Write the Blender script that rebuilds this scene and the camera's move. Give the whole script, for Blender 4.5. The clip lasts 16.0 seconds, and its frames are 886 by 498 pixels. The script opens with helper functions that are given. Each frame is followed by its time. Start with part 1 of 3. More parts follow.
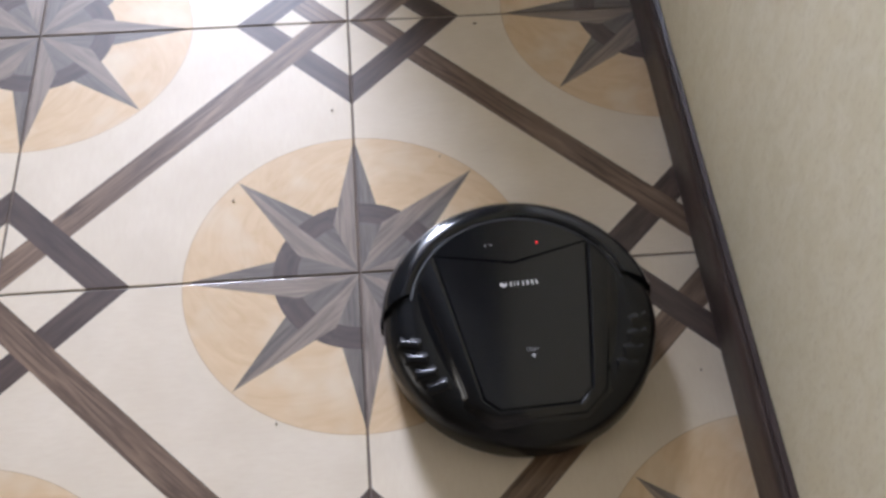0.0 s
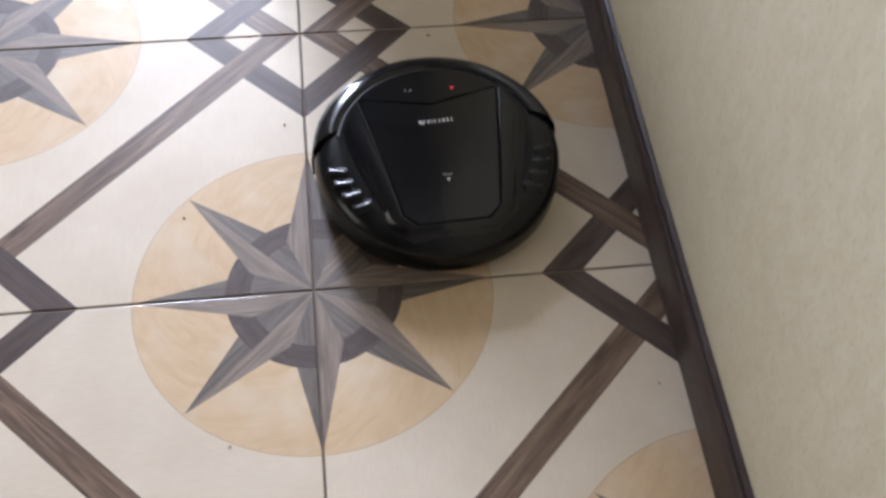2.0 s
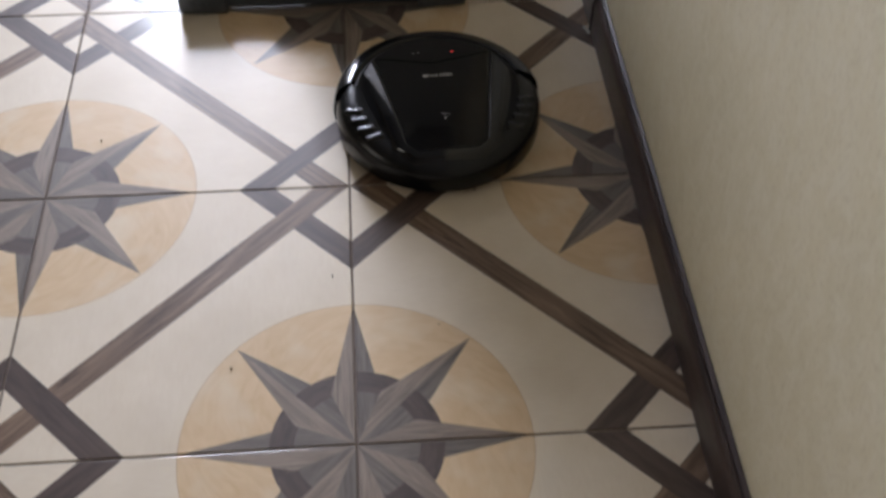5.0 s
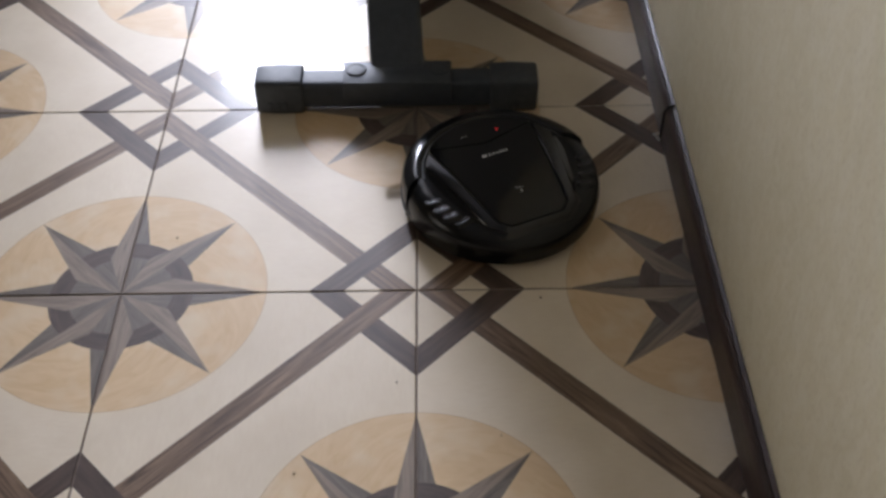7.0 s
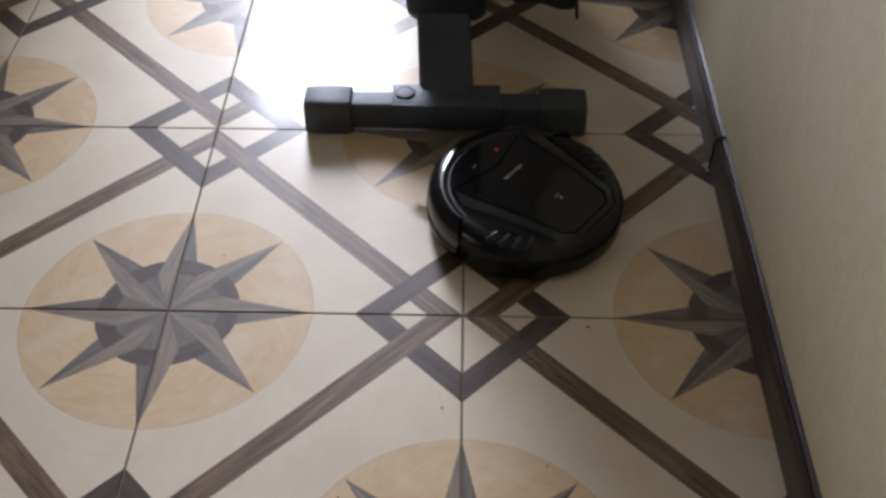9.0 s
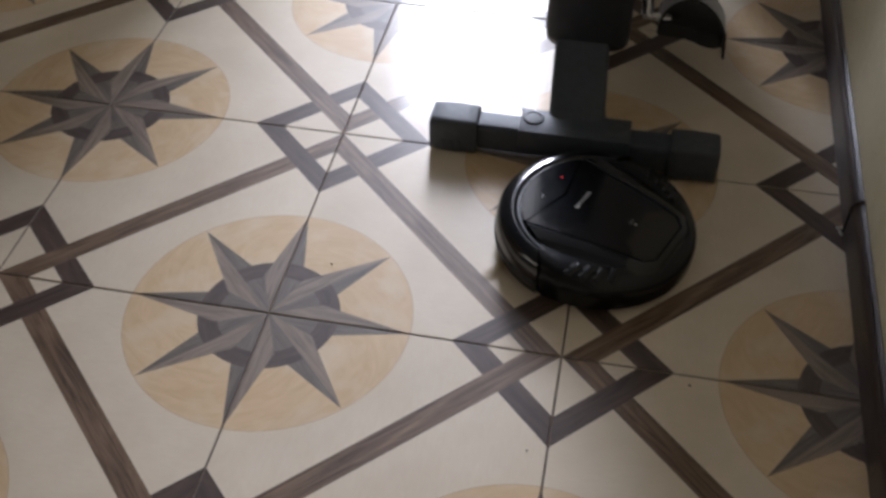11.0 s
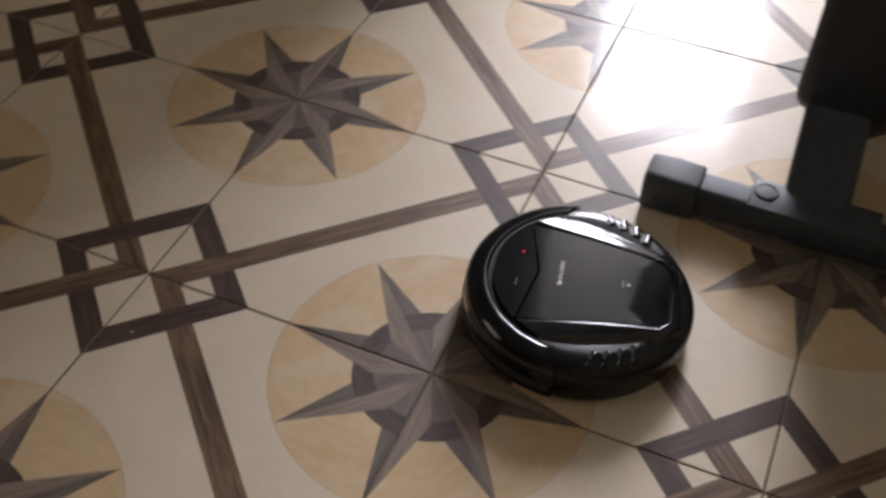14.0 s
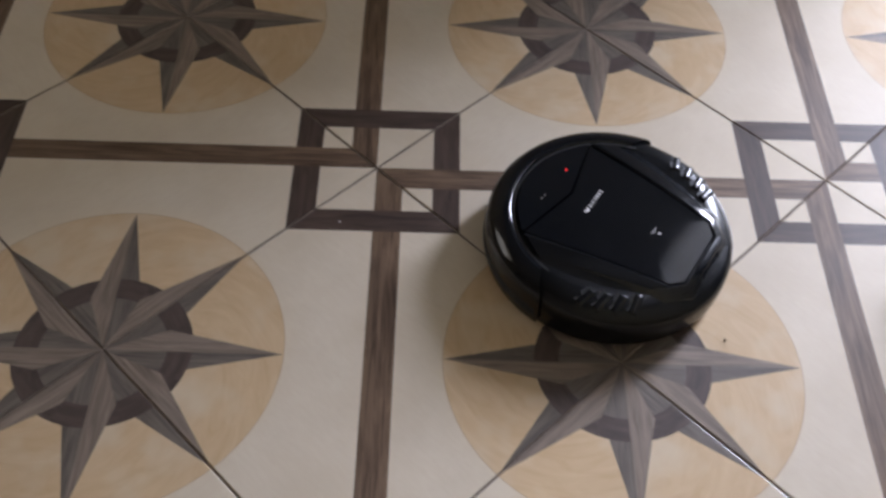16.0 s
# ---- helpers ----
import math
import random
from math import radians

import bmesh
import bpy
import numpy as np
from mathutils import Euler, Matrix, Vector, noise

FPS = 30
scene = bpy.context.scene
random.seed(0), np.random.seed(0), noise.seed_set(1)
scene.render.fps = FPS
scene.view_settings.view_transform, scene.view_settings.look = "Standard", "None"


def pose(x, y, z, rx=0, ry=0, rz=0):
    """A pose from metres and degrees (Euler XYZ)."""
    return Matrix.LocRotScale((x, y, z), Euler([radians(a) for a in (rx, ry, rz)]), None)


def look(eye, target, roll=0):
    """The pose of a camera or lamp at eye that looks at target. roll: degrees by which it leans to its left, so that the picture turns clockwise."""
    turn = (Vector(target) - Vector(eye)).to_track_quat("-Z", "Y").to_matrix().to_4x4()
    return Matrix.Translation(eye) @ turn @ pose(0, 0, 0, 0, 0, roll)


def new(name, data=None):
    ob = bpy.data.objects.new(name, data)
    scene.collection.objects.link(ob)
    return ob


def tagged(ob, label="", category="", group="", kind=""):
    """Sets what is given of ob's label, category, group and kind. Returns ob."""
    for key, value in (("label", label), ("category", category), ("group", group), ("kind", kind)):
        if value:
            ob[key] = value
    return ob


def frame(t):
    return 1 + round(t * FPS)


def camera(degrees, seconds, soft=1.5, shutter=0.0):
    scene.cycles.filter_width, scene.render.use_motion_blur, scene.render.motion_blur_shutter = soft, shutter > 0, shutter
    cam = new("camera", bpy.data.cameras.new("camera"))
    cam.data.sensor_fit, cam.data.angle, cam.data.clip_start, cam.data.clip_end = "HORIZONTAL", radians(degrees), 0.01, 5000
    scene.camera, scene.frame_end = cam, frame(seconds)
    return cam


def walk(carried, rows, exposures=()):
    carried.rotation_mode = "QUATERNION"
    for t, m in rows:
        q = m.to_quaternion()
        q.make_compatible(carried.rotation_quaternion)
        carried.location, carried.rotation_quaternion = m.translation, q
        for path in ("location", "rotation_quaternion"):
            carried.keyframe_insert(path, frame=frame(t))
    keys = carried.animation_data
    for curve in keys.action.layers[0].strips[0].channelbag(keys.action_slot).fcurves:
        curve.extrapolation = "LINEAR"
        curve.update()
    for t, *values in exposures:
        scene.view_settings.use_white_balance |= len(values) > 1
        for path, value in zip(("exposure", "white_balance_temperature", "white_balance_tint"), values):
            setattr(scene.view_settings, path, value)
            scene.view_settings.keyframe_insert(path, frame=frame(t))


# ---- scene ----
# Light in the clip drifts a little as its camera adapts.
EXPOSURES = [(0.0, 0.62, 5930, 11), (3.5, 0.56, 6000, 10), (5.0, 0.00, 6200, 10), (7.5, -0.18, 6300, 10), (11.0, -0.37, 6270, 10),
             (12.5, -0.38, 6300, 11), (14.5, -0.58, 7050, 13), (15.2, -0.42, 6850, 12), (16.0, -0.06, 6050, 12)]
cam = camera(44.22, 16.0, soft=3.0, shutter=0.5)
walk(cam, [
    (0.0, pose(0.028, -0.759, 1.143, 34.69, -0.66, -4.76)),
    (0.5, pose(0.020, -0.743, 1.129, 34.76, -1.18, -5.36)),
    (1.0, pose(0.017, -0.740, 1.131, 35.06, -2.03, -6.38)),
    (1.5, pose(0.022, -0.735, 1.139, 35.29, -2.37, -7.42)),
    (2.0, pose(0.037, -0.740, 1.136, 35.03, -1.91, -6.55)),
    (2.5, pose(0.039, -0.740, 1.149, 34.87, -2.14, -6.22)),
    (3.0, pose(0.042, -0.743, 1.143, 35.60, -2.05, -6.05)),
    (3.5, pose(0.045, -0.733, 1.156, 35.62, -1.76, -5.74)),
    (4.0, pose(0.037, -0.734, 1.153, 36.78, -1.84, -5.70)),
    (4.5, pose(0.035, -0.725, 1.167, 37.93, -1.33, -5.28)),
    (5.0, pose(0.030, -0.713, 1.178, 41.23, -1.02, -4.45)),
    (5.2, pose(0.030, -0.695, 1.198, 41.66, -0.74, -4.23)),
    (7.5, pose(0.029, -0.675, 1.229, 45.23, 0.18, 0.03)),
    (8.0, pose(0.018, -0.670, 1.233, 45.33, 0.04, 0.60)),
    (10.3, pose(-0.020, -0.655, 1.221, 46.25, 0.28, 4.66)),
    (10.5, pose(0.004, -0.645, 1.247, 45.40, 1.18, 6.24)),
    (11.0, pose(0.020, -0.605, 1.241, 45.58, -0.22, 10.91)),
    (11.5, pose(0.065, -0.575, 1.243, 45.22, -0.92, 14.46)),
    (12.0, pose(0.085, -0.550, 1.225, 44.57, -1.07, 17.08)),
    (12.5, pose(0.069, -0.534, 1.207, 43.93, -0.74, 18.07)),
    (13.0, pose(0.000, -0.498, 1.197, 43.80, -0.95, 18.90)),
    (13.5, pose(-0.061, -0.444, 1.189, 45.44, -0.54, 18.22)),
    (14.0, pose(-0.106, -0.387, 1.175, 44.14, -1.34, 23.16)),
    (14.5, pose(-0.081, -0.322, 1.141, 42.11, -1.29, 30.28)),
    (15.0, pose(-0.079, -0.277, 1.127, 40.35, -2.22, 37.16)),
    (15.5, pose(-0.070, -0.254, 1.107, 39.35, -1.92, 42.76)),
    (16.0, pose(-0.095, -0.246, 1.119, 39.31, -1.57, 45.78)),
], exposures=EXPOSURES)

# ---------------------------------------------------------------- light
world = bpy.data.worlds.new("world")
scene.world = world
world.use_nodes = True
wn = world.node_tree.nodes
sky = wn.new("ShaderNodeTexSky")
sky.sky_type, sky.sun_disc = 'NISHITA', False
sky.sun_elevation, sky.sun_rotation = radians(38), radians(150)
wn["Background"].inputs["Strength"].default_value = 0.12
world.node_tree.links.new(sky.outputs["Color"], wn["Background"].inputs["Color"])

WIN_X0, WIN_X1, WIN_Z0, WIN_Z1, WIN_Y = -1.10, -0.40, 0.85, 2.48, 4.2
lamp = bpy.data.lights.new("window_light", 'AREA')
lamp.shape, lamp.size, lamp.size_y = 'RECTANGLE', WIN_X1 - WIN_X0, WIN_Z1 - WIN_Z0
lamp.energy, lamp.color = 350.0, (0.84, 0.86, 1.0)
lamp_ob = new("window_light", lamp)
lamp_ob.matrix_world = look(((WIN_X0 + WIN_X1) / 2, WIN_Y + 0.10, (WIN_Z0 + WIN_Z1) / 2),
                            ((WIN_X0 + WIN_X1) / 2, 0.0, (WIN_Z0 + WIN_Z1) / 2 - 0.6))

# added warm fill lamp in a west opening, behind the camera's shoulder; brightens the east wall
WW_Y0, WW_Y1, WW_Z0, WW_Z1 = -1.10, 0.0, 0.85, 2.05
lamp = bpy.data.lights.new("west_fill_light", 'AREA')
lamp.shape, lamp.size, lamp.size_y = 'RECTANGLE', WW_Y1 - WW_Y0, WW_Z1 - WW_Z0
lamp.energy, lamp.color = 9.0, (1.0, 0.87, 0.70)
lamp_ob = new("west_fill_light", lamp)
lamp_ob.matrix_world = look((-2.75, (WW_Y0 + WW_Y1) / 2, (WW_Z0 + WW_Z1) / 2), (0.0, (WW_Y0 + WW_Y1) / 2, (WW_Z0 + WW_Z1) / 2))


# ---------------------------------------------------------------- shader helpers
class Net:
    """A small wrapper to write node networks as arithmetic."""

    def __init__(self, name):
        self.mat = bpy.data.materials.new(name)
        self.mat.use_nodes = True
        self.tree = self.mat.node_tree
        self.bsdf = self.tree.nodes["Principled BSDF"]

    def plug(self, value, socket):
        if isinstance(value, V):
            self.tree.links.new(value.s, socket)
        else:
            socket.default_value = value

    def math(self, op, a, b=None, c=None, clamp=False):
        n = self.tree.nodes.new("ShaderNodeMath")
        n.operation, n.use_clamp = op, clamp
        for i, v in enumerate((a, b, c)):
            if v is not None:
                self.plug(v, n.inputs[i])
        return V(self, n.outputs[0])

    def coords(self, kind="Object"):
        n = self.tree.nodes.new("ShaderNodeTexCoord")
        return V(self, n.outputs[kind])

    def split(self, vec):
        n = self.tree.nodes.new("ShaderNodeSeparateXYZ")
        self.plug(vec, n.inputs[0])
        return [V(self, o) for o in n.outputs]

    def join(self, x, y, z=0.0):
        n = self.tree.nodes.new("ShaderNodeCombineXYZ")
        for i, v in enumerate((x, y, z)):
            self.plug(v, n.inputs[i])
        return V(self, n.outputs[0])

    def noise(self, vec, scale, detail=4.0, rough=0.55, distortion=0.0):
        n = self.tree.nodes.new("ShaderNodeTexNoise")
        self.plug(vec, n.inputs["Vector"])
        n.inputs["Scale"].default_value = scale
        n.inputs["Detail"].default_value = detail
        n.inputs["Roughness"].default_value = rough
        n.inputs["Distortion"].default_value = distortion
        return V(self, n.outputs["Fac"])

    def mix(self, fac, a, b):
        n = self.tree.nodes.new("ShaderNodeMix")
        n.data_type = 'RGBA'
        self.plug(fac, n.inputs["Factor"])
        for v, s in ((a, n.inputs["A"]), (b, n.inputs["B"])):
            if isinstance(v, V):
                self.plug(v, s)
            else:
                s.default_value = (*v, 1.0)
        return V(self, n.outputs["Result"])

    def span(self, v, a, b, lo=0.0, hi=1.0):
        n = self.tree.nodes.new("ShaderNodeMapRange")
        self.plug(v, n.inputs["Value"])
        for k, x in (("From Min", a), ("From Max", b), ("To Min", lo), ("To Max", hi)):
            n.inputs[k].default_value = x
        return V(self, n.outputs["Result"])

    def random(self):
        n = self.tree.nodes.new("ShaderNodeObjectInfo")
        return V(self, n.outputs["Random"])

    def bump(self, height, strength, distance):
        n = self.tree.nodes.new("ShaderNodeBump")
        n.inputs["Strength"].default_value, n.inputs["Distance"].default_value = strength, distance
        self.plug(height, n.inputs["Height"])
        self.tree.links.new(n.outputs["Normal"], self.bsdf.inputs["Normal"])

    def set(self, **kw):
        for k, v in kw.items():
            s = self.bsdf.inputs[k.replace("_", " ")]
            if isinstance(v, tuple) and len(v) == 3:
                v = (*v, 1.0)
            self.plug(v, s)
        return self.mat


class V:
    def __init__(self, net, s):
        self.net, self.s = net, s

    def __add__(self, o): return self.net.math('ADD', self, o)
    def __radd__(self, o): return self.net.math('ADD', o, self)
    def __sub__(self, o): return self.net.math('SUBTRACT', self, o)
    def __rsub__(self, o): return self.net.math('SUBTRACT', o, self)
    def __mul__(self, o): return self.net.math('MULTIPLY', self, o)
    def __rmul__(self, o): return self.net.math('MULTIPLY', o, self)
    def __truediv__(self, o): return self.net.math('DIVIDE', self, o)
    def __gt__(self, o): return self.net.math('GREATER_THAN', self, o)
    def __lt__(self, o): return self.net.math('LESS_THAN', self, o)


TILE = 0.45          # tile pitch
JOINT = 0.0029       # width of the grouted joint


def tile_material():
    """Printed porcelain: half a lattice knot at two corners, a quarter of a compass star at the other two."""
    n = Net("tile_print")
    px, py, pz = n.split(n.coords())
    rnd = n.random()
    x, y = px + TILE / 2, py + TILE / 2
    r2 = 0.70710678
    d = (x + y - TILE) * r2          # across the lattice strip
    e = (y - x) * r2                 # along the lattice strip
    s = TILE * r2 - n.math('ABSOLUTE', e)   # distance from the knot's centre along the strip
    off = rnd * 37.0

    # grain fields, in metres stretched along their direction
    g_strip = n.noise(n.join(e * 9.0, d * 130.0, off), 1.0, 6.0, 0.6, 0.8)
    g_bar = n.noise(n.join(d * 12.0, e * 120.0, off + 5.0), 1.0, 6.0, 0.6, 0.6)
    cloud = n.noise(n.join(x, y, off), 9.0, 3.0)
    fine = n.noise(n.join(x * 60.0, y * 260.0, off), 1.0, 3.0)

    base = n.mix(n.span(cloud, 0.3, 0.7), (0.665, 0.578, 0.445), (0.740, 0.655, 0.520))
    base = n.mix(n.span(fine, 0.35, 0.75, 0.0, 0.30), base, (0.61, 0.51, 0.375))

    strip_c = n.mix(n.span(g_strip, 0.30, 0.70), (0.058, 0.036, 0.023), (0.250, 0.166, 0.106))
    bar_c = n.mix(n.span(g_bar, 0.30, 0.70), (0.048, 0.032, 0.025), (0.105, 0.072, 0.056))
    strip = (d > 0.0) * (d < 0.0375)
    bar = (s > 0.0795) * (s < 0.117)
    upper = e > 0.0
    col = n.mix(bar, base, bar_c)
    over = strip * (1.0 - bar * upper)
    col = n.mix(over, col, strip_c)

    # the star: fold the far corner on the near one, then fold into one eighth
    far = (x + y) > TILE
    fx = x + far * (TILE - 2.0 * x)
    fy = y + far * (TILE - 2.0 * y)
    r = n.math('SQRT', fx * fx + fy * fy)
    th = n.math('ARCTAN2', fy, fx)
    sector = math.pi / 4
    cell = n.math('FLOOR', th / sector + 0.5)
    ph = th - cell * sector
    a = r * n.math('COSINE', ph)
    b = r * n.math('SINE', ph)
    ab = n.math('ABSOLUTE', b)
    pos = b > 0.0
    tip_r, sh_a, sh_b = 0.2195, 0.0767, 0.0318
    inside = ab < (tip_r - a) * (sh_b / (tip_r - sh_a))
    seed = cell * 3.1 + off + far * 11.0
    g_disc = n.noise(n.join(th * 2.6 + far * 9.0, r * 42.0 + th * 3.0, off), 1.0, 5.0, 0.6, 1.6)
    wide = n.noise(n.join(fx + far * 3.0, fy, off + 2.0), 16.0, 2.0)
    disc_c = n.mix(n.span(g_disc, 0.28, 0.72), (0.590, 0.422, 0.240), (0.680, 0.515, 0.322))
    disc_c = n.mix(n.span(wide, 0.48, 0.72, 0.0, 0.75), disc_c, (0.695, 0.585, 0.420))
    g_light = n.noise(n.join(a * 14.0, b * 190.0, seed), 1.0, 6.0, 0.62, 0.5)
    light_c = n.mix(n.span(g_light, 0.30, 0.70), (0.148, 0.115, 0.090), (0.318, 0.257, 0.204))
    dark_c = n.mix(n.span(g_light, 0.30, 0.72), (0.090, 0.076, 0.064), (0.218, 0.184, 0.153))
    g_ring = n.noise(n.join(th * 2.0, r * 110.0, seed), 1.0, 4.0)
    ring_c = n.mix(n.span(g_ring, 0.3, 0.7), (0.062, 0.046, 0.040), (0.112, 0.083, 0.070))
    col = n.mix(r < 0.2214, col, (0.47, 0.35, 0.22))
    col = n.mix(r < 0.2205, col, disc_c)
    col = n.mix(inside * (1.0 - pos), col, dark_c)
    col = n.mix((r > 0.0785) * (r < 0.109), col, ring_c)
    col = n.mix(inside * pos, col, light_c)
    inner = (r < 0.0785) * (1.0 - pos)
    col = n.mix(inner, col, dark_c)

    smear = n.noise(n.join(x, y, off + 20.0), 5.0, 4.0)
    spots = n.noise(n.join(x, y, off + 31.0), 38.0, 3.0)
    rough = n.span(smear, 0.3, 0.7, 0.15, 0.23) + n.span(spots, 0.55, 0.8, 0.0, 0.05)
    n.bump(n.noise(n.join(px, py, off), 22.0, 3.0), 0.06, 0.002)
    return n.set(Base_Color=col, Roughness=rough + 0.34, IOR=1.37, Coat_Weight=0.34, Coat_Roughness=rough - 0.06, Coat_IOR=1.5)


def plain_material(name, dark, light, scale, rough=(0.4, 0.6), bump=0.15, dist=0.001, stretch=(1, 1, 1), metallic=0.0, coat=0.0, ior=1.5):
    n = Net(name)
    x, y, z = n.split(n.coords())
    p = n.join(x * stretch[0], y * stretch[1], z * stretch[2])
    g = n.noise(p, scale, 5.0, 0.6)
    f = n.noise(p, scale * 7.0, 3.0, 0.6)
    col = n.mix(n.span(g, 0.3, 0.7), dark, light)
    n.bump(f, bump, dist)
    return n.set(Base_Color=col, Roughness=n.span(f, 0.3, 0.7, *rough), Metallic=metallic, Coat_Weight=coat, IOR=ior)


def wallpaper_material():
    """Beige-green vinyl paper with soft mottling and short upright strokes in relief."""
    n = Net("wallpaper")
    x, y, z = n.split(n.coords())
    p = n.join(x, y, z)
    big = n.noise(p, 5.0, 4.0)
    blot = n.noise(n.join(x * 44.0, y * 44.0, z * 27.0), 1.0, 5.0, 0.65, 0.6)
    stroke = n.noise(n.join(x * 95.0, y * 95.0, z * 34.0), 1.0, 4.0, 0.6, 0.9)
    fleck = n.noise(n.join(x * 190.0, y * 190.0, z * 110.0), 1.0, 3.0)
    col = n.mix(n.span(big, 0.3, 0.7), (0.675, 0.618, 0.434), (0.735, 0.673, 0.482))
    col = n.mix(n.span(blot, 0.42, 0.64, 0.0, 0.62), col, (0.770, 0.72, 0.555))
    col = n.mix(n.span(stroke, 0.56, 0.76, 0.0, 0.28), col, (0.78, 0.74, 0.60))
    col = n.mix(n.span(fleck, 0.50, 0.75, 0.0, 0.30), col, (0.50, 0.42, 0.27))
    n.bump(stroke * 0.6 + fleck * 0.5 + blot, 0.20, 0.0010)
    return n.set(Base_Color=col, Roughness=0.58)


M_TILE = tile_material()
M_TILE_SIDE = plain_material("tile_biscuit", (0.30, 0.26, 0.21), (0.42, 0.37, 0.30), 60, (0.7, 0.9))
M_GROUT = plain_material("grout", (0.120, 0.090, 0.072), (0.210, 0.165, 0.135), 40, (0.75, 0.95), 0.3)
M_PAPER = wallpaper_material()
M_SKIRT = plain_material("skirting_veneer", (0.032, 0.022, 0.019), (0.075, 0.052, 0.045), 9, (0.30, 0.48), 0.10, 0.0008, (6, 1.2, 9))
# unseen south wall: brown kept dark so shadows get less fill
M_SOUTH = plain_material("dark_south_wall", (0.17, 0.135, 0.10), (0.23, 0.185, 0.14), 9, (0.6, 0.8), 0.2)
# unseen west wall: pale and warm to throw light on the east wall
M_WEST = plain_material("west_bounce_wall", (0.47, 0.40, 0.30), (0.53, 0.46, 0.35), 9, (0.6, 0.8), 0.2)
M_PARTITION = plain_material("grey_wall_paint", (0.46, 0.47, 0.49), (0.53, 0.54, 0.56), 6, (0.75, 0.9), 0.1)
# ceiling out of view, darkened to deepen shadows and the lid's reflection
M_CEIL = plain_material("dimmed_ceiling", (0.26, 0.25, 0.24), (0.31, 0.30, 0.29), 6, (0.8, 0.95), 0.1)
M_WHITE = plain_material("white_wall_paint", (0.63, 0.65, 0.69), (0.69, 0.71, 0.75), 6, (0.75, 0.9), 0.1)
M_FRAME = plain_material("window_plastic", (0.76, 0.76, 0.75), (0.82, 0.82, 0.81), 10, (0.3, 0.4), 0.03)
M_GLOSS = plain_material("gloss_black_plastic", (0.0040, 0.0048, 0.0065), (0.0060, 0.0070, 0.0092), 14, (0.08, 0.14), 0.004, 0.0005, ior=1.52)
M_SHELL = plain_material("satin_black_plastic", (0.0040, 0.0045, 0.0055), (0.0060, 0.0065, 0.0075), 14, (0.20, 0.27), 0.004, 0.0005, ior=1.40)
M_MATTE = plain_material("matte_black_plastic", (0.010, 0.010, 0.010), (0.020, 0.020, 0.020), 50, (0.5, 0.7), 0.1, 0.0006)
M_STEEL = plain_material("black_powder_coat", (0.034, 0.042, 0.054), (0.048, 0.057, 0.070), 60, (0.50, 0.64), 0.10, 0.0004)
M_CAP = plain_material("grey_black_plastic", (0.040, 0.047, 0.056), (0.060, 0.068, 0.078), 70, (0.50, 0.66), 0.12, 0.0004)
M_HOUSING = plain_material("housing_plastic", (0.016, 0.018, 0.022), (0.026, 0.028, 0.033), 40, (0.40, 0.55), 0.06, 0.0004)
M_RUBBER = plain_material("rubber", (0.018, 0.018, 0.018), (0.030, 0.030, 0.030), 60, (0.7, 0.9), 0.2)
M_BRISTLE = plain_material("bristle", (0.36, 0.28, 0.15), (0.50, 0.40, 0.24), 60, (0.5, 0.7))
# grey that stands in for light reflected by the black strap
M_GREY = plain_material("strap_sheen_grey", (0.36, 0.37, 0.39), (0.46, 0.47, 0.49), 60, (0.45, 0.6), 0.2)
M_CHROME = plain_material("worn_chrome", (0.45, 0.45, 0.46), (0.60, 0.60, 0.61), 40, (0.18, 0.35), 0.05, 0.0005, metallic=1.0)
M_INK = plain_material("white_ink", (0.62, 0.62, 0.62), (0.75, 0.75, 0.75), 80, (0.4, 0.5), 0.02)
# greyer, dimmer ink for the lid's lettering
M_PALE_INK = plain_material("pale_grey_ink", (0.26, 0.26, 0.27), (0.36, 0.36, 0.37), 80, (0.4, 0.5), 0.02)
M_PLASTER = plain_material("plaster_crumb", (0.60, 0.59, 0.56), (0.74, 0.73, 0.70), 200, (0.8, 0.95))
M_CRUMB = plain_material("crumb", (0.05, 0.03, 0.02), (0.16, 0.10, 0.06), 300, (0.7, 0.9))
led = Net("red_led")
M_LED = led.set(Base_Color=(0.5, 0.01, 0.01), Emission_Color=(1.0, 0.03, 0.03), Emission_Strength=1.3)


# ---------------------------------------------------------------- mesh helpers
def part(name, bm, material, parent=None, label="", smooth=35):
    me = bpy.data.meshes.new(name)
    bmesh.ops.recalc_face_normals(bm, faces=bm.faces)
    bm.to_mesh(me)
    bm.free()
    for m in (material if isinstance(material, (list, tuple)) else [material]):
        me.materials.append(m)
    if smooth:
        me.shade_smooth()
        me.set_sharp_from_angle(angle=radians(smooth))
    ob = new(name, me)
    if parent is not None:
        ob.parent = parent
    if label:
        tagged(ob, label)
    return ob


def box(bm, x0, x1, y0, y1, z0, z1, bevel=0.0, seg=2, m=None):
    """A box with rounded edges, added to bm."""
    made = bmesh.ops.create_cube(bm, size=1.0)["verts"]
    for v in made:
        v.co = Vector((x0 + (v.co.x + 0.5) * (x1 - x0), y0 + (v.co.y + 0.5) * (y1 - y0), z0 + (v.co.z + 0.5) * (z1 - z0)))
    if bevel:
        edges = list({e for v in made for e in v.link_edges})
        out = bmesh.ops.bevel(bm, geom=edges, offset=bevel, segments=seg, affect='EDGES', profile=0.5)
        made = list({v for f in out["faces"] for v in f.verts} | {v for v in made if v.is_valid})
    if m is not None:
        for v in made:
            v.co = m @ v.co
    return made


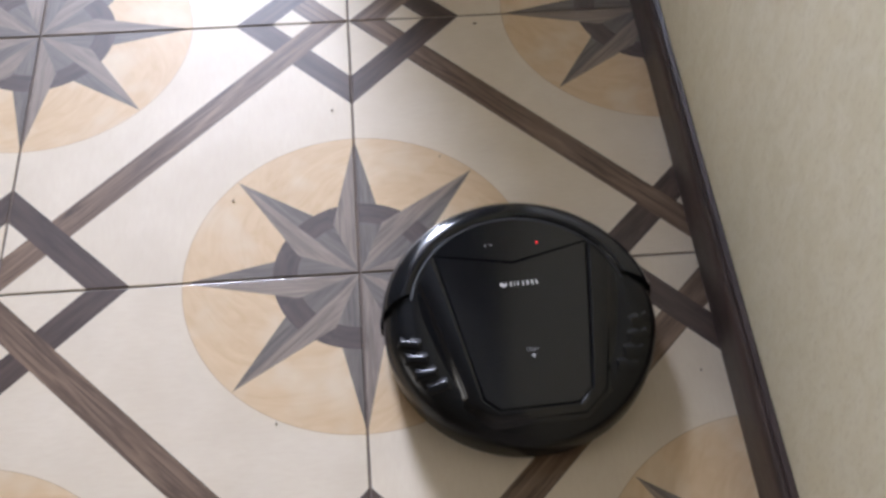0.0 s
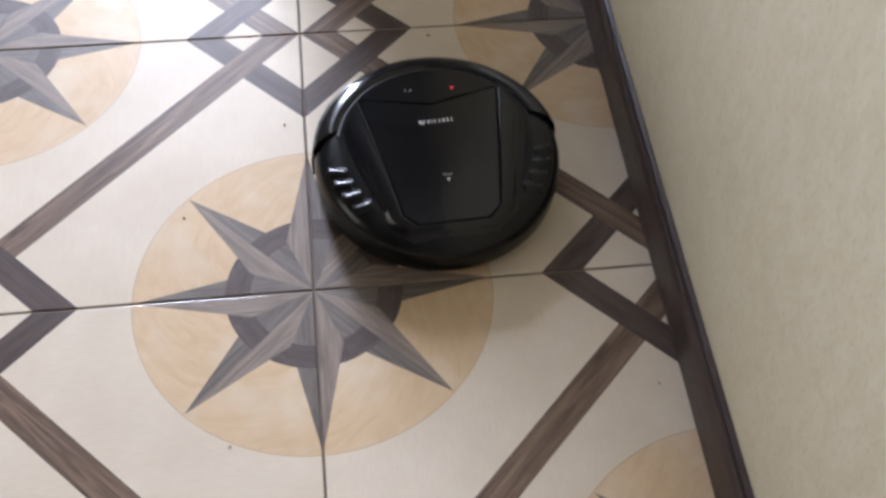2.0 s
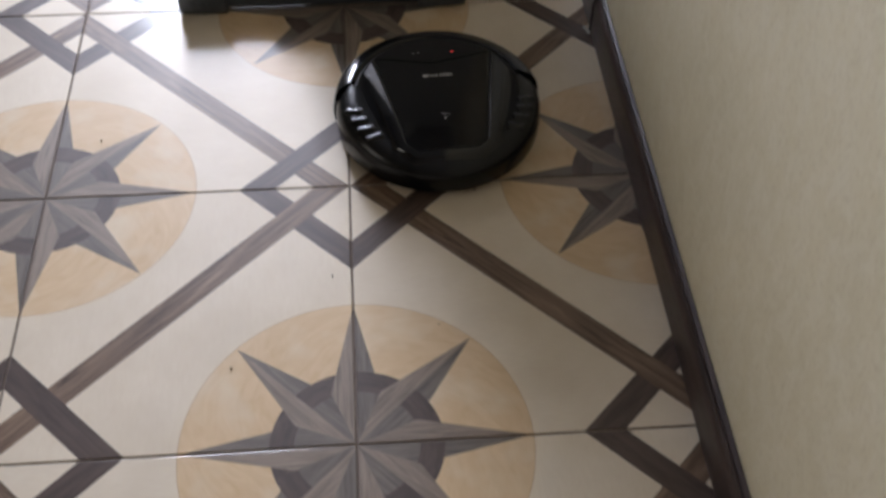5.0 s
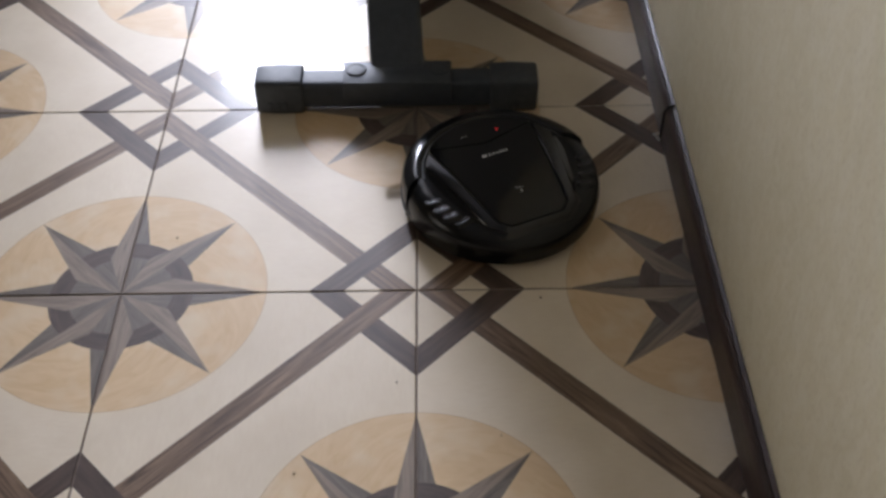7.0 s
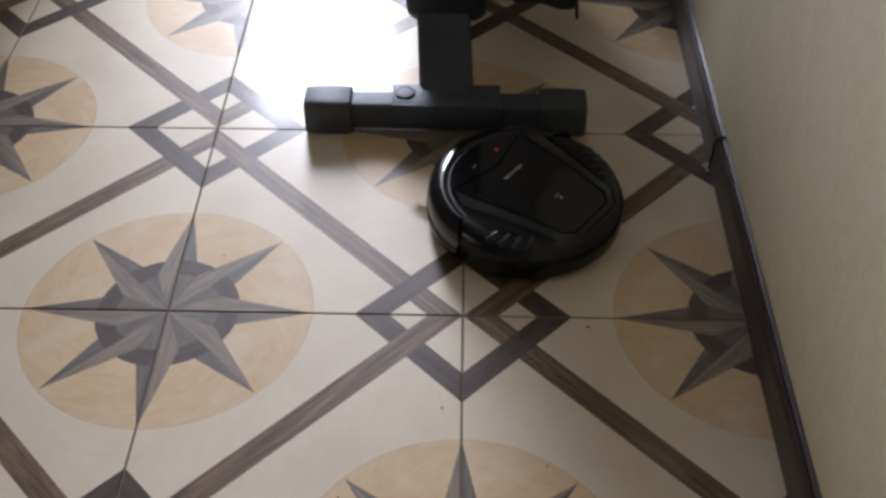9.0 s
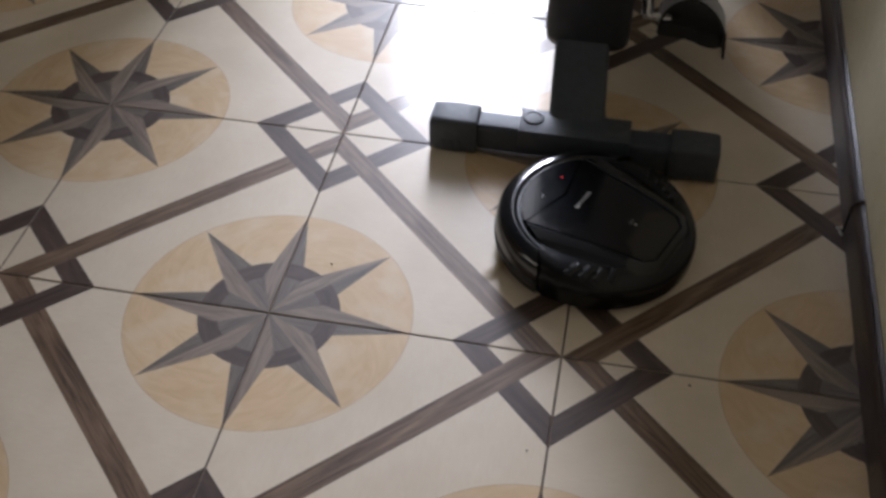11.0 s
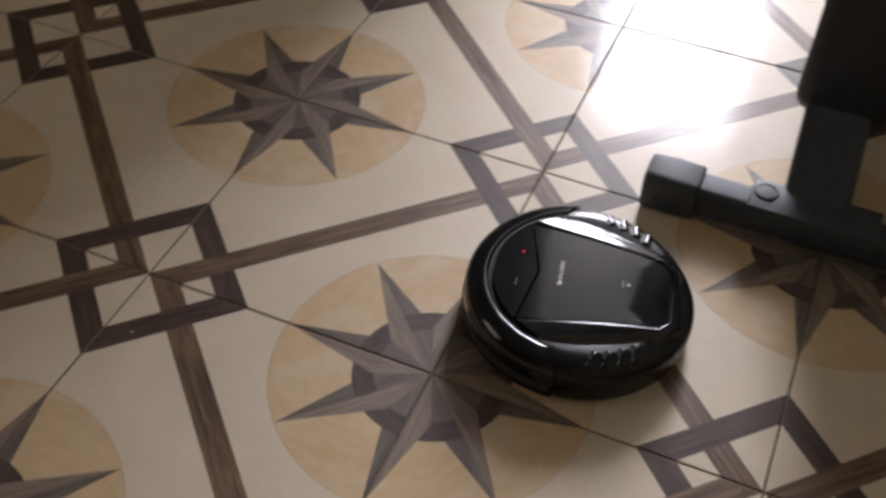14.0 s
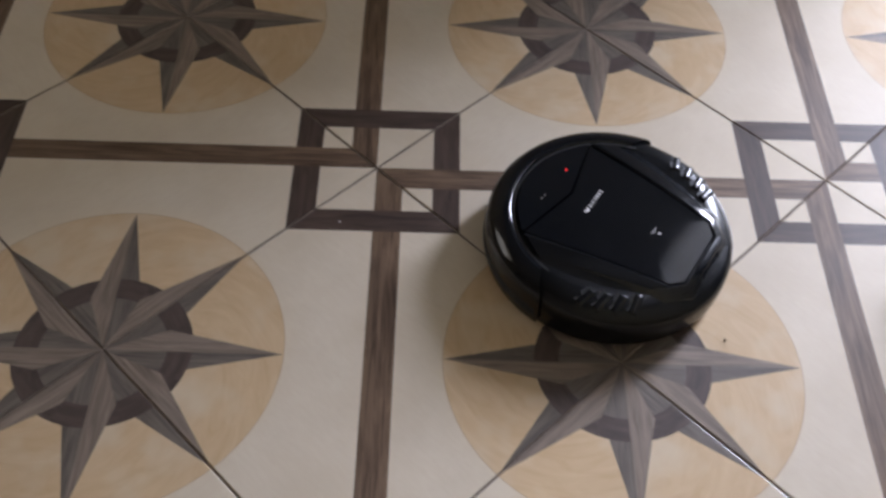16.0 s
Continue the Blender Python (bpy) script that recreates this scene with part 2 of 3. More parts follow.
def lathe(bm, profile, a0=0.0, a1=360.0, n=96):
    """Turns (r, z) points round the z axis; a part turn is closed at its ends when the profile is a loop."""
    full = abs(a1 - a0) >= 360.0
    steps = n if full else n + 1
    rings = []
    for i in range(steps):
        a = radians(a0 + (a1 - a0) * i / n)
        rings.append([bm.verts.new((r * math.cos(a), r * math.sin(a), z)) for r, z in profile])
    for i in range(n):
        p, q = rings[i], rings[(i + 1) % steps]
        for k in range(len(profile) - 1):
            bm.faces.new((p[k], q[k], q[k + 1], p[k + 1]))
    if not full:
        for ring in (rings[0], rings[-1]):
            bm.faces.new(ring[:-1] if profile[0] == profile[-1] else ring)
    bmesh.ops.remove_doubles(bm, verts=bm.verts, dist=1e-6)
    return bm


def arc_shell(bm, profile, a0, a1, lean, n=96):
    """A part turn of a closed profile whose ends lean: points nearer the axis stop sooner."""
    r_max, r_min = max(r for r, z in profile), min(r for r, z in profile)
    loop = profile[:-1]
    rings = []
    for i in range(n + 1):
        ring = []
        for r, z in loop:
            cut = lean * (r_max - r) / (r_max - r_min)
            a = radians(a0 + cut + (a1 - a0 - 2 * cut) * i / n)
            ring.append(bm.verts.new((r * math.cos(a), r * math.sin(a), z)))
        rings.append(ring)
    k = len(loop)
    for p, q in zip(rings, rings[1:]):
        for j in range(k):
            bm.faces.new((p[j], q[j], q[(j + 1) % k], p[(j + 1) % k]))
    bm.faces.new(rings[0])
    bm.faces.new(rings[-1][::-1])
    return bm


def prism(bm, outline, z0, z1, bevel=0.0):
    """An upright prism on a flat outline."""
    low = [bm.verts.new((x, y, z0)) for x, y in outline]
    high = [bm.verts.new((x, y, z1)) for x, y in outline]
    bm.faces.new(low[::-1])
    top = bm.faces.new(high)
    k = len(outline)
    for i in range(k):
        bm.faces.new((low[i], low[(i + 1) % k], high[(i + 1) % k], high[i]))
    if bevel:
        bmesh.ops.bevel(bm, geom=list(top.edges), offset=bevel, segments=2, affect='EDGES', profile=0.5)
    return bm


def tube(bm, points, radius, n=10):
    """A round bar through the points."""
    pts = [Vector(p) for p in points]
    rings = []
    for i, p in enumerate(pts):
        d = (pts[min(i + 1, len(pts) - 1)] - pts[max(i - 1, 0)]).normalized()
        q = d.to_track_quat('Z', 'Y')
        rings.append([bm.verts.new(p + q @ Vector((radius * math.cos(2 * math.pi * k / n), radius * math.sin(2 * math.pi * k / n), 0)))
                      for k in range(n)])
    for r, s in zip(rings, rings[1:]):
        for k in range(n):
            bm.faces.new((r[k], r[(k + 1) % n], s[(k + 1) % n], s[k]))
    bm.faces.new(rings[0][::-1])
    bm.faces.new(rings[-1])
    return bm


def superloop(w, h, p=4.0, n=40):
    """Points of a rounded rectangle."""
    out = []
    for i in range(n):
        a = 2 * math.pi * i / n
        c, s_ = math.cos(a), math.sin(a)
        out.append((w / 2 * math.copysign(abs(c) ** (2 / p), c), h / 2 * math.copysign(abs(s_) ** (2 / p), s_)))
    return out


def loft(bm, loops):
    """Skins a list of equal rings of points and closes both ends."""
    rings = [[bm.verts.new(p) for p in lp] for lp in loops]
    k = len(rings[0])
    for r, s in zip(rings, rings[1:]):
        for i in range(k):
            bm.faces.new((r[i], r[(i + 1) % k], s[(i + 1) % k], s[i]))
    bm.faces.new(rings[0][::-1])
    bm.faces.new(rings[-1])
    return bm


# ---------------------------------------------------------------- the room
X_WALL, X_WEST, Y_SOUTH, Z_CEIL = 0.446, -2.70, -2.25, 2.60
# opening of an unseen, added partition; its edges trim the window light
DOOR_X0, DOOR_X1, DOOR_Y = -0.785, -0.095, 2.30


def build_room():
    bm = bmesh.new()
    box(bm, X_WEST - 0.15, X_WALL + 0.15, Y_SOUTH - 0.15, WIN_Y + 0.2, -0.12, -0.0025)
    floor = tagged(part("floor", bm, M_GROUT, smooth=0), "tiled floor with compass stars and lattice bands", "floor", kind="structure")

    bm = bmesh.new()
    box(bm, X_WALL, X_WALL + 0.15, Y_SOUTH, WIN_Y, -0.0025, Z_CEIL)
    tagged(part("wall_east", bm, M_PAPER, smooth=0), "beige-green mottled wallpaper on a plain wall", "wall", kind="structure")
    bm = bmesh.new()
    w0, w1 = X_WEST - 0.15, X_WEST
    box(bm, w0, w1, Y_SOUTH, WW_Y0, -0.0025, Z_CEIL)
    box(bm, w0, w1, WW_Y1, WIN_Y, -0.0025, Z_CEIL)
    box(bm, w0, w1, WW_Y0, WW_Y1, -0.0025, WW_Z0)
    box(bm, w0, w1, WW_Y0, WW_Y1, WW_Z1, Z_CEIL)
    tagged(part("wall_west", bm, M_WEST, smooth=0), "unseen plain west wall, pale beige to bounce warm light", "wall", kind="structure")
    bm = bmesh.new()
    box(bm, X_WEST - 0.15, X_WALL + 0.15, Y_SOUTH - 0.15, Y_SOUTH, -0.0025, Z_CEIL)
    tagged(part("wall_south", bm, M_SOUTH, smooth=0), "unseen plain south wall, dark brown to cut bounce light", "wall", kind="structure")
    bm = bmesh.new()
    a, b = X_WEST - 0.15, X_WALL + 0.15
    y0, y1 = WIN_Y, WIN_Y + 0.2
    box(bm, a, WIN_X0, y0, y1, -0.0025, Z_CEIL)
    box(bm, WIN_X1, b, y0, y1, -0.0025, Z_CEIL)
    box(bm, WIN_X0, WIN_X1, y0, y1, -0.0025, WIN_Z0)
    box(bm, WIN_X0, WIN_X1, y0, y1, WIN_Z1, Z_CEIL)
    tagged(part("wall_north", bm, M_WHITE, smooth=0), "white painted wall with a window opening", "wall", kind="structure")
    # added partition, out of view, that limits where window light falls
    bm = bmesh.new()
    box(bm, a, DOOR_X0, DOOR_Y, DOOR_Y + 0.12, -0.0025, Z_CEIL)
    box(bm, DOOR_X1, X_WALL, DOOR_Y, DOOR_Y + 0.12, -0.0025, Z_CEIL)
    box(bm, DOOR_X0, DOOR_X1, DOOR_Y, DOOR_Y + 0.12, 2.45, Z_CEIL)
    tagged(part("light_partition", bm, M_PARTITION, smooth=0), "unseen added grey partition whose opening shapes the window light", "wall", kind="structure")
    bm = bmesh.new()
    box(bm, a, b, Y_SOUTH - 0.15, WIN_Y + 0.2, Z_CEIL, Z_CEIL + 0.12)
    tagged(part("ceiling", bm, M_CEIL, smooth=0), "unseen plain ceiling, darkened to weaken fill and reflections", "ceiling", kind="structure")

    win = tagged(new("window_1"), "white plastic window with bright daylight behind it", "window", kind="structure")
    bm = bmesh.new()
    f = 0.05
    box(bm, WIN_X0, WIN_X0 + f, y0 + 0.12, y0 + 0.18, WIN_Z0, WIN_Z1, 0.004)
    box(bm, WIN_X1 - f, WIN_X1, y0 + 0.12, y0 + 0.18, WIN_Z0, WIN_Z1, 0.004)
    box(bm, WIN_X0 + f, WIN_X1 - f, y0 + 0.12, y0 + 0.18, WIN_Z0, WIN_Z0 + f, 0.004)
    box(bm, WIN_X0 + f, WIN_X1 - f, y0 + 0.12, y0 + 0.18, WIN_Z1 - f, WIN_Z1, 0.004)
    part("window_frame", bm, M_FRAME, win)
    bm = bmesh.new()
    box(bm, WIN_X0 - 0.04, WIN_X1 + 0.04, y0 - 0.12, y0 + 0.118, WIN_Z0 - 0.03, WIN_Z0 - 0.002, 0.006)
    part("window_sill", bm, M_FRAME, win)
    # invented opening that frames the fill lamp in the west wall
    win = tagged(new("fill_opening"), "added fill-light opening with a white frame in the unseen west wall", "window", kind="structure")
    bm = bmesh.new()
    x0, x1 = X_WEST - 0.14, X_WEST - 0.09
    box(bm, x0, x1, WW_Y0, WW_Y0 + f, WW_Z0, WW_Z1, 0.004)
    box(bm, x0, x1, WW_Y1 - f, WW_Y1, WW_Z0, WW_Z1, 0.004)
    box(bm, x0, x1, WW_Y0 + f, WW_Y1 - f, WW_Z0, WW_Z0 + f, 0.004)
    box(bm, x0, x1, WW_Y0 + f, WW_Y1 - f, WW_Z1 - f, WW_Z1, 0.004)
    part("window_frame", bm, M_FRAME, win)
    bm = bmesh.new()
    box(bm, X_WEST - 0.088, X_WEST + 0.12, WW_Y0 - 0.04, WW_Y1 + 0.04, WW_Z0 - 0.03, WW_Z0 - 0.002, 0.006)
    part("window_sill", bm, M_FRAME, win)
    return floor


def skirting(name, y0, y1):
    """A veneered skirting length: upright face, a rounded nose and a narrow lighter ledge at the wall."""
    xf, xw = 0.4275, X_WALL - 0.0005
    prof = [(xw, 0.0), (xf, 0.0), (xf + 0.0005, 0.020), (xf + 0.001, 0.042), (xf + 0.0025, 0.0475), (xf + 0.005, 0.0510),
            (xf + 0.0075, 0.0525), (xf + 0.0085, 0.0505), (xf + 0.0105, 0.0505), (xf + 0.0115, 0.0535), (xw - 0.001, 0.0560), (xw, 0.0555)]
    prof = [(x, z * 1.22) for x, z in prof]
    bm = bmesh.new()
    loft(bm, [[(x, y0, z) for x, z in prof], [(x, y1, z) for x, z in prof]])
    return tagged(part(name, bm, M_SKIRT, smooth=30), "dark brown wood-look skirting along the papered wall", "skirting", kind="structure")


def tile_mesh():
    """One tile: a printed top with eased edges and a plain body."""
    h = (TILE - JOINT) / 2
    e, t = 0.0013, 0.009
    bm = bmesh.new()
    loops = []
    for half, z in ((h, -t), (h, -0.0010), (h - e * 0.35, -0.0003), (h - e, 0.0)):
        loops.append([bm.verts.new((sx * half, sy * half, z)) for sx, sy in ((-1, -1), (1, -1), (1, 1), (-1, 1))])
    for k, (p, q) in enumerate(zip(loops, loops[1:])):
        for i in range(4):
            bm.faces.new((p[i], p[(i + 1) % 4], q[(i + 1) % 4], q[i])).material_index = 1 if k == 0 else 0
    bm.faces.new(loops[-1])
    me = bpy.data.meshes.new("tile")
    bm.to_mesh(me)
    bm.free()
    me.materials.append(M_TILE)
    me.materials.append(M_TILE_SIDE)
    return me


def lay_tiles(floor):
    """Tiles turned so that four quarters close each star and knot; small height and angle errors as laid by hand."""
    me = tile_mesh()
    rng = random.Random(4)
    for a in range(-6, 1):
        for b in range(-5, 10):
            turn = (0 if a % 2 == 0 else 180) if (a + b) % 2 == 0 else (-90 if a % 2 == 0 else 90)
            t = new("tile", me)
            t.parent = floor
            t.matrix_basis = pose((a + 0.5) * TILE, (b + 0.5) * TILE, rng.uniform(-0.0003, 0.0),
                                  rng.uniform(-0.06, 0.06), rng.uniform(-0.06, 0.06), turn)


# ---------------------------------------------------------------- the robot vacuum
def bars(bm, x, y, z, widths, height, gap):
    """A row of plain marks that stands for a brand name."""
    for w in widths:
        box(bm, x, x + w, y - height / 2, y + height / 2, z, z + 0.0003)
        x += w + gap


def fall(y):
    """How far the top of the robot has dropped at y: it falls away towards the rear."""
    return 0.0115 * ((0.06 - y) / 0.18) ** 2.5 if y < 0.06 else 0.0


def droop(bm, base=0.050, span=0.016):
    for v in bm.verts:
        v.co.z -= fall(v.co.y) * min(1.0, max(0.0, (v.co.z - base) / span))
    return bm


def build_robot():
    bot = tagged(new("robot_vacuum"), "glossy black round robot vacuum driving over the tiles", "robot vacuum")
    R = 0.1565
    bm = bmesh.new()
    lathe(bm, [(0.0, 0.009), (0.150, 0.009), (0.1575, 0.011), (R + 0.002, 0.018), (R + 0.003, 0.036), (R + 0.002, 0.050), (R - 0.002, 0.0600),
               (R - 0.009, 0.0672), (R - 0.020, 0.0712), (0.1240, 0.0722), (0.112, 0.0700), (0.05, 0.0690), (0.0, 0.0690)], n=128)
    part("body", droop(bm, 0.036, 0.034), M_SHELL, bot, smooth=40)

    bm = bmesh.new()
    prof = [(0.1292, 0.0690), (0.1294, 0.0722), (0.1302, 0.0736), (0.1318, 0.0747), (0.1335, 0.0754), (0.1380, 0.0752), (0.1470, 0.0730), (0.1550, 0.0684), (0.1600, 0.0615),
            (0.1622, 0.0500), (0.1630, 0.0300), (0.1626, 0.0150), (0.1615, 0.0110), (0.1603, 0.0120), (0.1598, 0.0480), (0.1560, 0.0600), (0.1292, 0.0690)]
    arc_shell(bm, prof, 6, 174, 10)
    bump = part("bumper", bm, M_GLOSS, bot, "gloss black curved bumper over the front half", smooth=40)
    bm = bmesh.new()
    lathe(bm, [(0.1265, 0.0700), (0.1265, 0.0732), (0.1290, 0.0728), (0.1290, 0.0700), (0.1265, 0.0700)], 12, 168, 72)
    part("seam", bm, M_MATTE, bot)
    bm = bmesh.new()
    lathe(bm, [(0.1627, 0.022), (0.1640, 0.024), (0.1640, 0.034), (0.1627, 0.036), (0.1627, 0.022)], 8, 172, 72)
    part("bumper_strip", bm, M_RUBBER, bump, "soft black rubber strip")

    # front cap ahead of the lid
    bm = bmesh.new()
    pts = [(0.1225 * math.cos(radians(a)), 0.1225 * math.sin(radians(a))) for a in range(42, 139, 4)]
    prism(bm, pts + [(-0.0905, 0.0835), (0.0, 0.0605), (0.0905, 0.0835)], 0.0735, 0.0778, 0.0016)
    cap = part("control_panel", bm, M_GLOSS, bot, "gloss black panel with a red status light", smooth=12)
    bm = bmesh.new()
    bmesh.ops.create_uvsphere(bm, u_segments=14, v_segments=8, radius=0.0015, matrix=pose(0.033, 0.086, 0.0778) @ Matrix.Diagonal((1, 1, 0.5, 1)))
    part("status_light", bm, M_LED, cap, "small glowing red light")
    for dx in (-0.029, -0.022):
        bm = bmesh.new()
        bmesh.ops.create_uvsphere(bm, u_segments=10, v_segments=6, radius=0.0011, matrix=pose(dx, 0.0885, 0.0778) @ Matrix.Diagonal((1, 1, 0.4, 1)))
        part("indicator", bm, M_INK, cap)

    # the lid over the dust box, with ridges at its edges
    lid_y = [0.0, -0.03, -0.06, -0.085, -0.1080]
    half = [0.0905 - 0.0315 * (0.0805 - y) / 0.1885 for y in lid_y]
    lid_out = [(-0.0905, 0.0805)] + [(-h, y) for h, y in zip(half, lid_y)] + [(-0.0435, -0.1215), (0.0435, -0.1215)]
    lid_out += [(h, y) for h, y in zip(half[::-1], lid_y[::-1])] + [(0.0905, 0.0805), (0.0, 0.0575)]
    bm = bmesh.new()
    prism(bm, lid_out, 0.0660, 0.0776, 0.0010)
    for y in lid_y[:-1] + [0.03, 0.0575]:
        bmesh.ops.bisect_plane(bm, geom=bm.verts[:] + bm.edges[:] + bm.faces[:], plane_co=(0, y, 0), plane_no=(0, 1, 0))
    for x in (-0.04, 0.0, 0.04):
        bmesh.ops.bisect_plane(bm, geom=bm.verts[:] + bm.edges[:] + bm.faces[:], plane_co=(x, 0, 0), plane_no=(1, 0, 0))
    for v in bm.verts:
        if v.co.z > 0.0770:
            v.co.z += 0.0007 * (1.0 - (v.co.x / 0.085) ** 2)
    for v in bm.verts:
        v.co.z -= fall(v.co.y)
    lid = part("lid", bm, M_GLOSS, bot, "gloss black dust box lid", smooth=12)
    bm = bmesh.new()
    inner = [(-0.0930, 0.0800), (-0.0612, -0.1090), (-0.0450, -0.1237), (0.0450, -0.1237), (0.0612, -0.1090), (0.0930, 0.0800)]
    outer = [(-0.1245, 0.0280), (-0.0860, -0.1110), (-0.0530, -0.1390), (0.0530, -0.1390), (0.0860, -0.1110), (0.1245, 0.0280)]
    rows = []
    for (ix, iy), (ox, oy) in zip(inner, outer):
        dx, dy = ox - ix, oy - iy
        steps = ((0.0, 0.0640), (0.0, 0.0781), (0.03, 0.0787), (0.07, 0.0790), (0.11, 0.0791), (0.14, 0.0789), (0.56, 0.0764), (0.61, 0.0756), (0.65, 0.0744), (0.70, 0.0727),
                 (0.93, 0.0706), (1.0, 0.0690), (1.03, 0.0600))
        rows.append([bm.verts.new((ix + dx * k, iy + dy * k, z)) for k, z in steps])
    for p, q in zip(rows, rows[1:]):
        for k in range(len(p) - 1):
            bm.faces.new((p[k], q[k], q[k + 1], p[k + 1]))
    bm.faces.new(rows[0][::-1])
    bm.faces.new(rows[-1])
    for y in (0.03, 0.0, -0.03, -0.06, -0.085):
        bmesh.ops.bisect_plane(bm, geom=bm.verts[:] + bm.edges[:] + bm.faces[:], plane_co=(0, y, 0), plane_no=(0, 1, 0))
    for v in bm.verts:
        v.co.z -= fall(v.co.y)
    part("lid_surround", bm, M_GLOSS, bot, "gloss black sloping rim round the lid", smooth=50)
    # four slanted slots on each flank, each with a raised lip behind it
    slot_loop = superloop(0.0250, 0.0050, 3.0, 20)
    for s in (-1, 1):
        for k in range(4):
            a = radians(10 + 8.6 * k)
            y = -0.1335 * math.sin(a)
            m = pose(s * 0.1335 * math.cos(a), y, 0.0712 - fall(y), -2, 11 * s, 0) @ pose(0, 0, 0, 0, 0, s * (20 - 9 * k))
            # solid matte strip, not an opening; its black stands for shade in the slot
            bm = bmesh.new()
            prism(bm, slot_loop, -0.0040, 0.0003)
            bmesh.ops.transform(bm, verts=bm.verts, matrix=m)
            part("vent_slot", bm, M_MATTE, bot, "matte black strip for the shade inside a vent slot")
            lip = [(-0.0022, -0.0030), (-0.0022, 0.0007), (-0.0034, 0.0011), (-0.0050, 0.0011), (-0.0105, 0.0005), (-0.0125, -0.0030)]
            loops = []
            for u, h in ((-0.0135, -0.6), (-0.0125, 0.4), (-0.0105, 0.9), (-0.0060, 1.0), (0.0060, 1.0), (0.0105, 0.9), (0.0125, 0.4), (0.0135, -0.6)):
                loops.append([tuple(m @ Vector((u, w, z * h if z > 0 else z))) for w, z in lip])
            bm = bmesh.new()
            loft(bm, loops)
            part("vent_louver", bm, M_SHELL, bot, smooth=60)
    # printed marks on the lid
    bm = bmesh.new()
    bars(bm, -0.0085, 0.0300, 0.0786, (0.0022, 0.0010, 0.0018), 0.0056, 0.0026)
    bars(bm, 0.0062, 0.0300, 0.0786, (0.0018, 0.0026, 0.0024, 0.0018), 0.0056, 0.0030)
    part("brand_mark", bm, M_INK, lid, "white printed bars")
    bm = bmesh.new()
    swoosh = [(0.0042 * math.cos(radians(a)) - 0.0160, 0.0042 * math.sin(radians(a)) + 0.0310) for a in range(150, 420, 18)]
    swoosh += [(0.0021 * math.cos(radians(a)) - 0.0152, 0.0021 * math.sin(radians(a)) + 0.0324) for a in range(420, 140, -30)]
    prism(bm, swoosh, 0.0786, 0.0789)
    part("emblem", bm, M_INK, lid, "white leaf-shaped emblem")
    text = bpy.data.curves.new("open_text", 'FONT')
    text.body, text.size, text.align_x, text.align_y, text.extrude = "Open", 0.0060, 'CENTER', 'CENTER', 0.00015
    tob = new("open_text", text)
    me = bpy.data.meshes.new_from_object(tob.evaluated_get(bpy.context.evaluated_depsgraph_get()))
    bpy.data.objects.remove(tob)
    me.materials.clear()
    me.materials.append(M_PALE_INK)
    word = new("lettering", me)
    word.parent = lid
    word.matrix_basis = pose(0.003, -0.0555, 0.0786 - fall(-0.0555), 4.9)
    bm = bmesh.new()
    prism(bm, [(0.0006, -0.0620), (0.0030, -0.0662), (0.0054, -0.0620)], 0.0786, 0.0789)
    bmesh.ops.translate(bm, verts=bm.verts, vec=(0, 0, -fall(-0.0640)))
    part("arrow_mark", bm, M_INK, lid, "small white arrow")

    # running gear
    for s in (-1, 1):
        bm = bmesh.new()
        bmesh.ops.create_cone(bm, cap_ends=True, segments=32, radius1=0.032, radius2=0.032, depth=0.018,
                              matrix=pose(s * 0.105, -0.005, 0.032, 0, 90, 0))
        part("wheel", bm, M_RUBBER, bot)
    bm = bmesh.new()
    bmesh.ops.create_uvsphere(bm, u_segments=20, v_segments=12, radius=0.013, matrix=pose(0, 0.105, 0.013))
    part("caster", bm, M_RUBBER, bot)

    bm = bmesh.new()
    bmesh.ops.create_cone(bm, cap_ends=True, segments=20, radius1=0.012, radius2=0.010, depth=0.006, matrix=pose(0, 0, 0.009))
    rng = random.Random(8)
    for k in range(2):
        for j in range(16):
            a = radians(180 * k + rng.uniform(-8, 8))
            l = rng.uniform(0.058, 0.074)
            z = 0.0075 + rng.uniform(-0.0015, 0.0015)
            tube(bm, [(0.008 * math.cos(a), 0.008 * math.sin(a), z), (l * 0.6 * math.cos(a), l * 0.6 * math.sin(a), z - 0.001),
                      (l * math.cos(a), l * math.sin(a), 0.0035)], 0.0006, 4)
    brush = part("side_brush", bm, M_BRISTLE, bot, "spinning side brush with pale yellow bristles")
    brush.matrix_basis = pose(-0.098, 0.092, 0)
    return bot, brush


